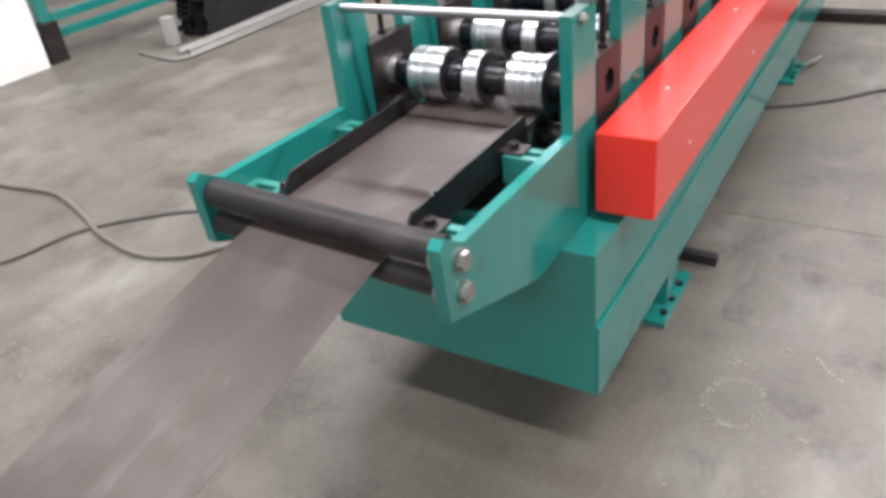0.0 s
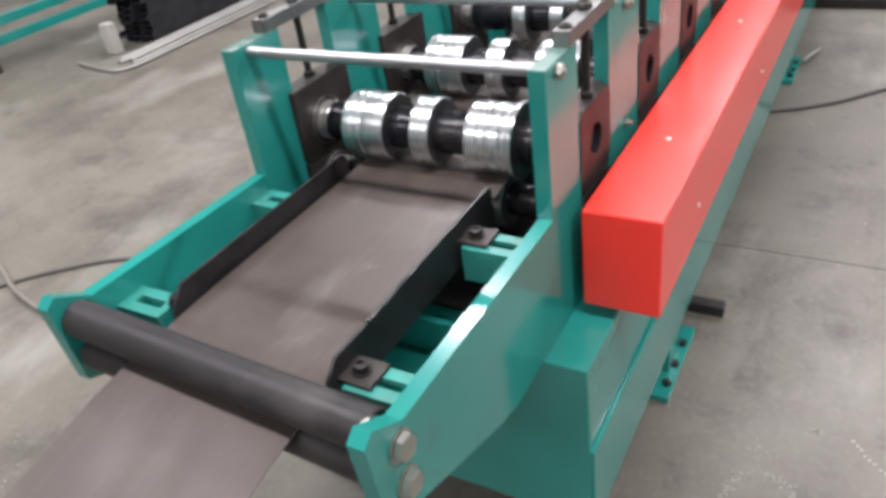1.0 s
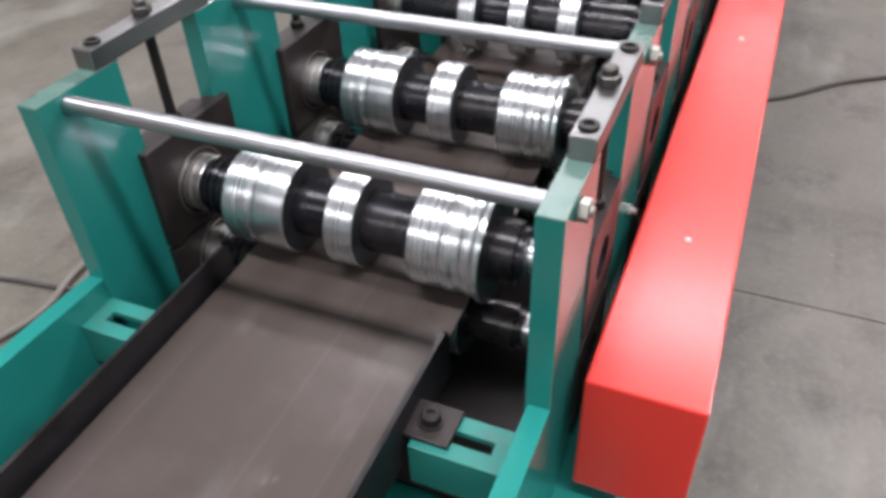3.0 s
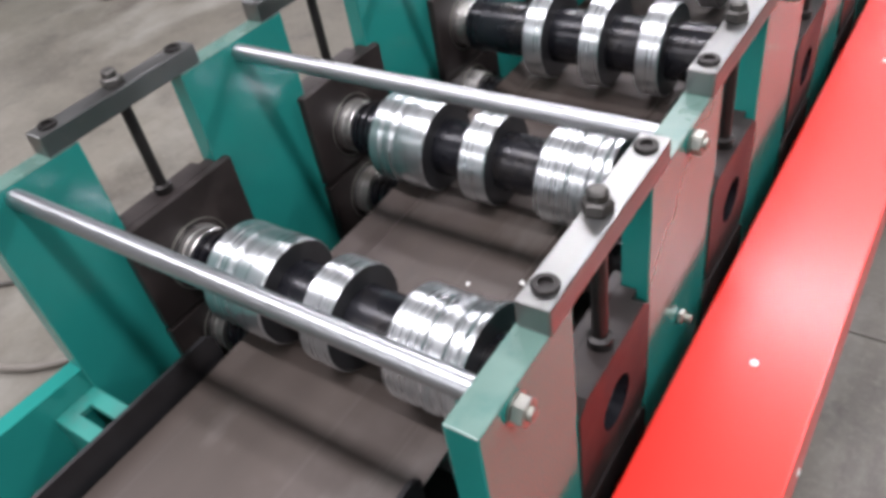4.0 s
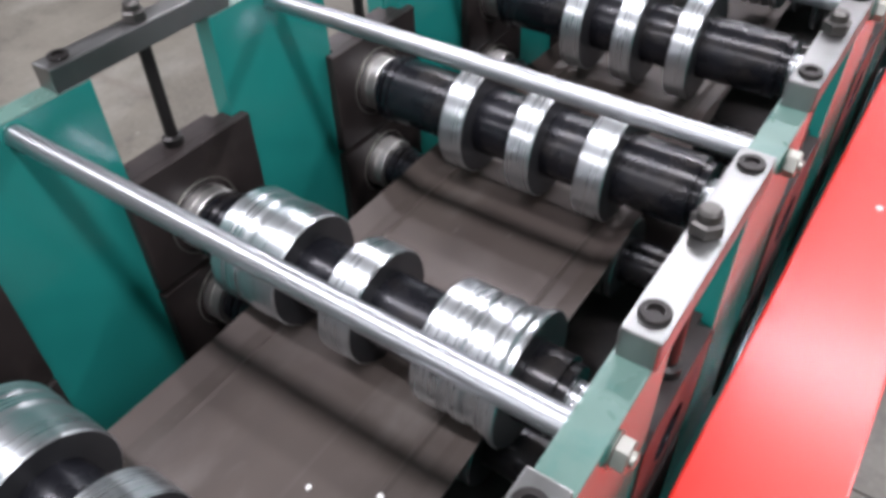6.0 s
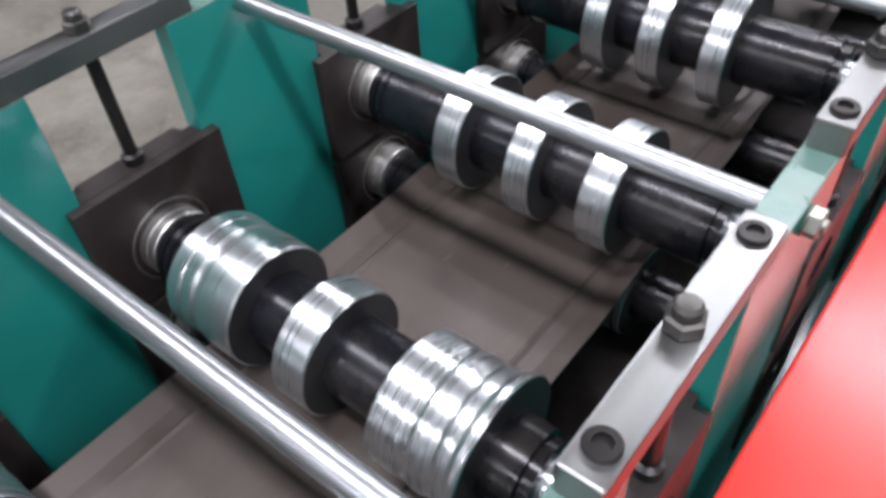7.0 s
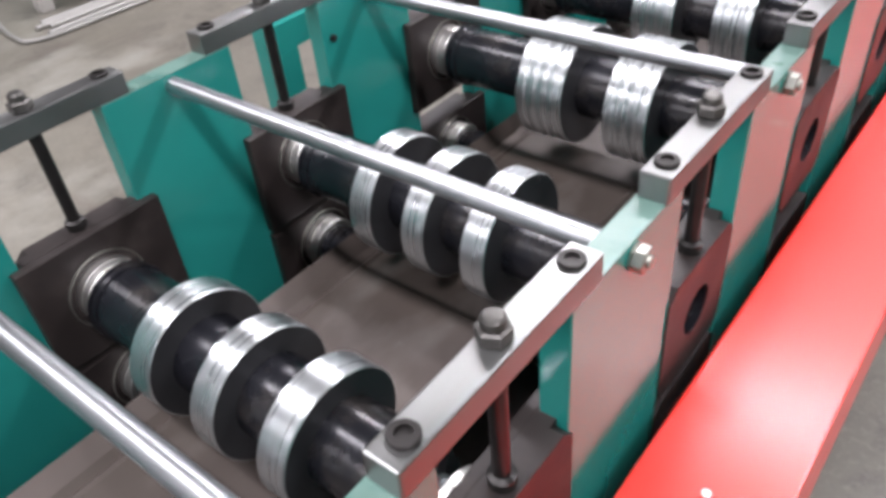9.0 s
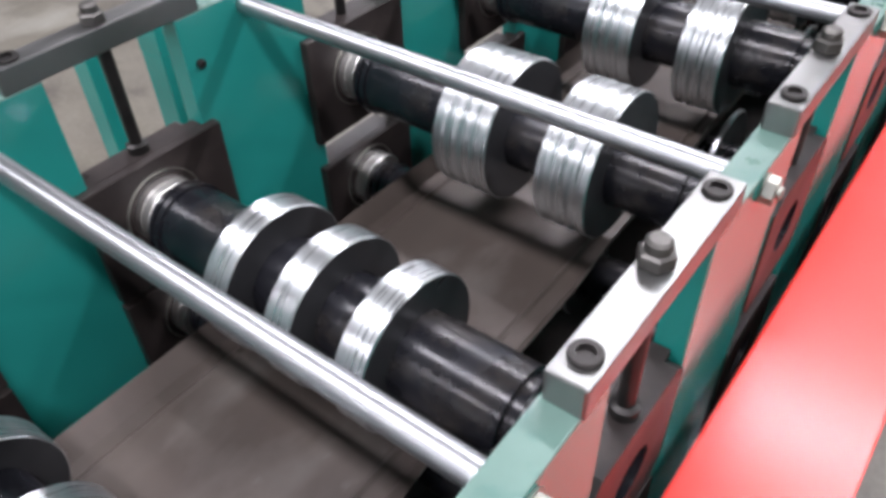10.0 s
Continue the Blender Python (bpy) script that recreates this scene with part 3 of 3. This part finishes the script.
def bracket_mesh(s, y):
    """A short slotted angle on an arm's inner face; the slot is open in its middle."""
    x0 = ARMS[s][1 if s < 0 else 0]
    x1 = x0 - s * (0.098 if s > 0 else 0.085)
    bm = bmesh.new()

    def slab(a, b, y0, y1, z0, z1):
        p, q = sorted((x0 - s * a, x0 - s * b))
        add_box(bm, p, q, y0, y1, z0, z1, 0.0008)
    w = abs(x1 - x0)
    slab(0.0003, w, y - 0.026, y - 0.0075, 0.704, 0.712)
    slab(0.0003, w, y + 0.0075, y + 0.026, 0.704, 0.712)
    slab(0.0003, 0.020, y - 0.0075, y + 0.0075, 0.704, 0.712)
    slab(w - 0.014, w, y - 0.0075, y + 0.0075, 0.704, 0.712)
    slab(0.0003, w, y - 0.026, y - 0.019, 0.655, 0.704)
    return finish(bm, "slotted_bracket", BRACKET)


for s, near, far in ((1, 0.864, 1.175), (-1, 0.888, 1.190)):
    for y in (near, far):
        part("slotted_bracket", bracket_mesh(s, y), machine, (0, 0, 0), "teal slotted angle bracket")
for y in (0.93, 1.09):
    bm = add_box(bmesh.new(), ARMS[-1][1] + 0.0003, ARMS[1][0] - 0.0003, y, y + 0.012, 0.552, 0.610, 0.001)
    part("cross_plate", finish(bm, "cross_plate", TEAL), machine, (0, 0, 0))
bm = add_box(bmesh.new(), ARMS[-1][1] + 0.0003, ARMS[1][0] - 0.0003, 0.985, 1.21, 0.5285, 0.5365)
part("drip_tray", finish(bm, "drip_tray", TEAL), machine, (0, 0, 0))


def guide_mesh(y0, y1):
    bm = bmesh.new()
    add_prism(bm, [(y0, 0.690), (y0 + 0.012, 0.722), (y0 + 0.035, 0.744), (y1 - 0.01, 0.746), (y1, 0.738), (y1, 0.672), (y0 + 0.06, 0.672)], "x", -0.0025, 0.0025)
    return finish(edge_bevel(bm, 0.0008), "guide_rail", GUIDE)


for s, x, y0, y1 in ((1, -0.6770, 0.818, 1.280), (-1, -0.9840, 0.872, 1.320)):
    rail = part("guide_rail", guide_mesh(y0, y1), machine, (x, 0, 0), "dark steel side guide standing on edge")
    for y in ((0.868, 1.180) if s > 0 else (0.898, 1.194)):
        if s < 0:
            bm = add_lathe(bmesh.new(), [(0.7121, 0.011), (0.715, 0.011), (0.715, 0.0075), (0.724, 0.0075), (0.725, 0.006)], "z", 18, (x - 0.0135, y, 0))
            part("clamp_bolt", finish(bm, "clamp_bolt", DARKBOLT), rail, (0, 0, 0))
            continue
        xa, xb = sorted((x + s * 0.0026, x + s * 0.050))
        bm = add_box(bmesh.new(), xa, xb, y - 0.023, y + 0.023, 0.7121, 0.718, 0.001)
        part("clamp_plate", finish(bm, "clamp_plate", BLOCK), rail, (0, 0, 0))
        bm = add_lathe(bmesh.new(), [(0.718, 0.0135), (0.720, 0.0135), (0.720, 0.0095), (0.729, 0.0095), (0.730, 0.008), (0.730, 0.005), (0.727, 0.0045)], "z", 20, (x + s * 0.024, y, 0))
        part("clamp_bolt", finish(bm, "clamp_bolt", DARKBOLT), rail, (0, 0, 0))


# teal frame standing behind the later stands
side_frame = thing("tube_frame", (-1.43, 2.56, 0), "teal square-tube frame standing behind the machine", "frame")
part("post", box_mesh("post", TEAL, 0.05, 0.055, 0.759, 0.002), side_frame, (-1.425, 2.5575, 0.3795))
part("post", box_mesh("post", TEAL, 0.05, 0.055, 0.759, 0.002), side_frame, (-1.425, 3.20, 0.3795))
part("slim_post", box_mesh("slim_post", TEAL, 0.04, 0.023, 0.83, 0.0015), side_frame, (-1.42, 2.433, 0.415))
part("top_rail", finish(edge_bevel(add_prism(bmesh.new(), [(-0.025, 0), (0.025, 0), (0.025, 0.05), (-0.025, 0.05)], "y", -0.35, 0.35), 0.002), "top_rail", TEAL), side_frame, (-1.425, 2.88, 0.7592))
part("tie_plate", box_mesh("tie_plate", TEAL, 0.012, 0.0848, 0.06, 0.001), side_frame, (-1.432, 2.4873, 0.20))


# ---- the steel strip ----
def smooth(a, b, t):
    t = min(max((t - a) / (b - a), 0), 1)
    return t * t * (3 - 2 * t)


def strip_mesh(name, first, last):
    """The strip's columns from first to last, of 0 to 10 across its width."""
    bm = bmesh.new()
    ys = [-2.4 + 0.08 * i for i in range(40)] + [0.8 + 0.02 * i for i in range(0, int((END - 0.75) / 0.02))]
    half, lip = 0.146, 0.026
    rows = []
    for y in ys:
        bend = radians(sum(d * smooth(FIRST + PITCH * k + 0.03, FIRST + PITCH * k + MID, y) for k, d in enumerate((11, 13, 15, 17, 16, 12, 4))))
        rib = 0.003 * smooth(1.42, 1.7, y)
        drop = max(0.767 - y, 0)
        edge_z = []
        for a, b in ((0.19, 0.03), (0.20, 0.02)):
            edge_z.append(max(0.7050 + 0.0040 * smooth(0.79, 0.95, y) - a * drop - b * drop * drop, 0.004))
        e = half - lip
        pts = [(e + lip * math.cos(bend), lip * math.sin(bend)), (e, 0), (e - 0.016, 0), (e - 0.020, rib), (e - 0.024, 0)]
        flat = [(-a, b) for a, b in pts] + [(0.0, 0.0)] + [(a, b) for a, b in pts[::-1]]
        line = [Vector((CX - 0.004 + a, y, b + edge_z[0] + (edge_z[1] - edge_z[0]) * (a + half) / (2 * half))) for a, b in flat[first:last + 1]]
        rows.append([(bm.verts.new(p), bm.verts.new(p - Vector((0, 0, 0.002)))) for p in line])
    n = len(rows[0])
    for a, b in zip(rows, rows[1:]):
        for i in range(n - 1):
            bm.faces.new((a[i][0], a[i + 1][0], b[i + 1][0], b[i][0]))
            bm.faces.new((a[i][1], b[i][1], b[i + 1][1], a[i + 1][1]))
        for i in (0, n - 1):
            f = bm.faces.new((a[i][0], b[i][0], b[i][1], a[i][1]))
            f.material_index = 1 if flat[first + i] in (flat[0], flat[-1]) else 0
    for r in (rows[0], rows[-1]):
        for i in range(n - 1):
            bm.faces.new((r[i][0], r[i][1], r[i + 1][1], r[i + 1][0]))
    return finish(bm, name, [STRIP, EDGE], 20)


strip = thing("steel_strip", (0, 0, 0), "dull grey-brown steel strip threaded through the rolls", "steel strip")
part("web", strip_mesh("web", 1, 9), strip, (0, 0, 0))
part("lip", strip_mesh("lip", 0, 1), strip, (0, 0, 0), "strip edge bent up in the later stands")
part("lip", strip_mesh("lip", 9, 10), strip, (0, 0, 0), "strip edge bent up in the later stands")


def chip(x, y, z, size, turn):
    bm = bmesh.new()
    add_prism(bm, [(-size, -size * 0.5), (size * 0.2, -size * 0.7), (size, size * 0.1), (size * 0.1, size * 0.8), (-size * 0.7, size * 0.4)], "z", 0, size * 0.35)
    ob = thing("metal_chip", (x, y, z), "tiny pale chip lying on the steel strip", "chip", group="chips", data=finish(bm, "metal_chip", CHIP))
    ob.rotation_euler = (0, 0, turn)


chip(-0.707, 1.057, PASS, 0.0035, 0.4)
chip(-0.785, 1.533, PASS, 0.0032, 1.2)
chip(-0.728, 1.560, PASS, 0.0042, 2.2)


# ---- things on the floor ----
def cable(name, pts, r, mat, label, category):
    bm = add_tube(bmesh.new(), spline([(x, y, r + z) for x, y, z in pts], 10), r)
    thing(name, (0, 0, 0), label, category, data=finish(bm, name, mat, 60))


cable("hose", [(-5.0, 1.35, 0), (-4.1, 1.5, 0), (-3.43, 1.53, 0), (-3.07, 1.56, 0), (-2.75, 1.47, 0), (-2.54, 1.39, 0), (-2.26, 1.345, 0), (-2.06, 1.43, 0), (-1.96, 1.62, 0), (-1.99, 1.80, 0), (-1.98, 1.98, 0), (-1.78, 2.16, 0), (-1.3, 2.2, 0)], 0.0105, HOSE, "grey rubber hose lying loose on the concrete", "hose")
cable("power_cable", [(-3.5, 0.5, 0), (-3.05, 0.88, 0), (-2.75, 1.10, 0), (-2.65, 1.39, 0), (-2.38, 1.64, 0), (-2.15, 1.71, 0), (-1.95, 1.742, 0), (-1.5, 1.85, 0), (-1.2, 1.95, 0)], 0.0065, RUBBER, "dark power cable lying on the concrete", "cable")
cable("power_cable", [(-0.75, 3.2, 0), (-0.477, 3.31, 0), (-0.29, 3.43, 0), (-0.10, 3.61, 0), (0.25, 3.80, 0), (0.8, 3.95, 0), (1.6, 3.85, 0)], 0.0075, RUBBER, "dark power cable running out from under the machine", "cable")
bm = add_box(bmesh.new(), -0.6, 1.4, 4.60, 4.70, 0.0, 0.05, 0.003)
thing("steel_beam", (0, 0, 0), "dark flat steel beam lying on the floor", "beam", data=finish(bm, "steel_beam", BLOCK))
bm = add_tube(bmesh.new(), [Vector((-0.46, 3.78, 0.03)), Vector((-0.41, 3.93, 0.03))], 0.008)
thing("steel_pin", (0, 0, 0), "short bright steel pin beside the machine foot", "pin", data=finish(bm, "steel_pin", PALEROD))

# chalk marks
def chalk(pts, w):
    bm = bmesh.new()
    for i, (x, y) in enumerate(pts):
        a = random.uniform(0, 3)
        q = [(x + w * random.uniform(0.5, 1.3) * math.cos(a + j * 1.05), y + w * random.uniform(0.5, 1.3) * math.sin(a + j * 1.05)) for j in range(6)]
        add_prism(bm, q, "z", 0.0, 0.0012)
    return finish(bm, "chalk_mark", CHALK)


ring = [(-0.237 + 0.068 * math.cos(a) + random.gauss(0, 0.006), 1.435 + 0.085 * math.sin(a) + random.gauss(0, 0.005)) for a in [0.02 * i for i in range(314)] if random.random() < 0.35 + 0.45 * math.sin(1.7 * a) ** 2]
ring += [(-0.262 + random.gauss(0, 0.018), 1.585 + random.gauss(0, 0.012)) for i in range(22)]
thing("chalk_mark", (0, 0, 0), "faint pale chalk ring on the floor", "chalk mark", kind="stuff", data=chalk(ring, 0.0023))
dash = [(-0.092 + 0.0095 * i + random.gauss(0, 0.002), 1.671 - 0.0096 * i + random.gauss(0, 0.002)) for i in range(8)]
dash += [(-0.172 + 0.004 * i, 1.676 + random.gauss(0, 0.003)) for i in range(6)] + [(-0.085 + 0.005 * i, 1.371 + random.gauss(0, 0.002)) for i in range(4)]
thing("chalk_mark", (0, 0, 0), "short pale chalk dashes on the floor", "chalk mark", kind="stuff", data=chalk(dash, 0.0045))


# small pale crumbs strewn on the concrete
bm = bmesh.new()
for i in range(150):
    if i < 70:
        x, y = random.gauss(-2.08, 0.13), random.gauss(0.87, 0.12)
    else:
        x, y = random.choice((random.uniform(-3.4, -1.3), random.uniform(-0.38, 0.6))), random.uniform(0.3, 4.2)
    q, a = random.uniform(0.0012, 0.0034), random.uniform(0, 6)
    add_prism(bm, [(x + q * random.uniform(0.6, 1.3) * math.cos(a + j * 1.257), y + q * random.uniform(0.5, 1.3) * math.sin(a + j * 1.257)) for j in range(5)], "z", 0.0, q * 0.8)
thing("crumbs", (0, 0, 0), "tiny pale crumbs and swarf strewn on the concrete", "debris", kind="stuff", data=finish(bm, "crumbs", CHALK))


# stack of dark profiles, pale rods and the rack behind
def channel(length, w, h, t=0.006):
    pts = [(0, 0), (w, 0), (w, h), (w - t, h), (w - t, t), (t, t), (t, h), (0, h)]
    return finish(add_prism(bmesh.new(), pts, "y", 0, length), "profile", STACK)


CH = channel(2.6, 0.085, 0.035)
for i in range(3):
    for j in range(11):
        x, y, z = -4.51 + i * 0.096 + random.uniform(-0.004, 0.004), 3.60 + random.uniform(-0.03, 0.05), j * 0.0355
        thing("steel_profile", (x, y, z), "long black channel profile lying in a stack", "steel profile", group="stacked profiles", data=CH)
RODM = lathe_mesh("rod", PALEROD, [(0, 0.013), (1.9, 0.013)], "y", 12)
for i in range(4):
    thing("steel_rod", (-4.19 + 0.045 * i + (0.03 if i == 3 else 0), 3.30 - 0.05 * (i % 2), 0.013), "long pale steel rod lying beside the stack", "rod", group="pale rods", data=RODM)
bm = add_tube(bmesh.new(), spline([(-4.45, 3.20, 0.012), (-4.15, 3.14, 0.012), (-4.0, 3.19, 0.012), (-3.97, 3.6, 0.012), (-3.95, 4.9, 0.012)], 8), 0.011)
thing("bent_rod", (0, 0, 0), "thin bent steel rod on the floor", "rod", data=finish(bm, "bent_rod", PALEROD, 60))
bm = add_box(bmesh.new(), -4.415, -4.335, 3.39, 3.46, 0.0, 0.19, 0.010)
thing("white_block", (0, 0, 0), "pale plastic block standing beside the stack", "block", data=finish(bm, "white_block", BUCKET))

rack = thing("rack", (-5.0, 2.95, 0), "low teal steel frame rack standing on the floor", "rack")
for y, z in ((2.95, 0.26), (5.9, 0.0)):
    part("post", box_mesh("post", TEAL, 0.07, 0.07, 1.3 - z, 0.003), rack, (-5.0, y, (1.3 + z) / 2))
for z in (0.165, 0.275):
    part("rail", box_mesh("rail", TEAL, 0.05, 2.86, 0.055, 0.003), rack, (-5.0, 4.425, z))
part("foot_block", box_mesh("foot_block", BLOCK, 0.12, 0.13, 0.26, 0.004), rack, (-4.99, 2.935, 0.13))
# plain box in a very pale white, left of the rack
wbox = thing("white_box", (-5.1, 2.0, 0), "plain white box standing on the floor", "cabinet")
part("body", box_mesh("body", WHITE, 0.5, 1.7, 1.6, 0.006), wbox, (-5.14, 1.97, 0.80))


def motions():
    """Nothing moves in this place but the camera."""


motions()
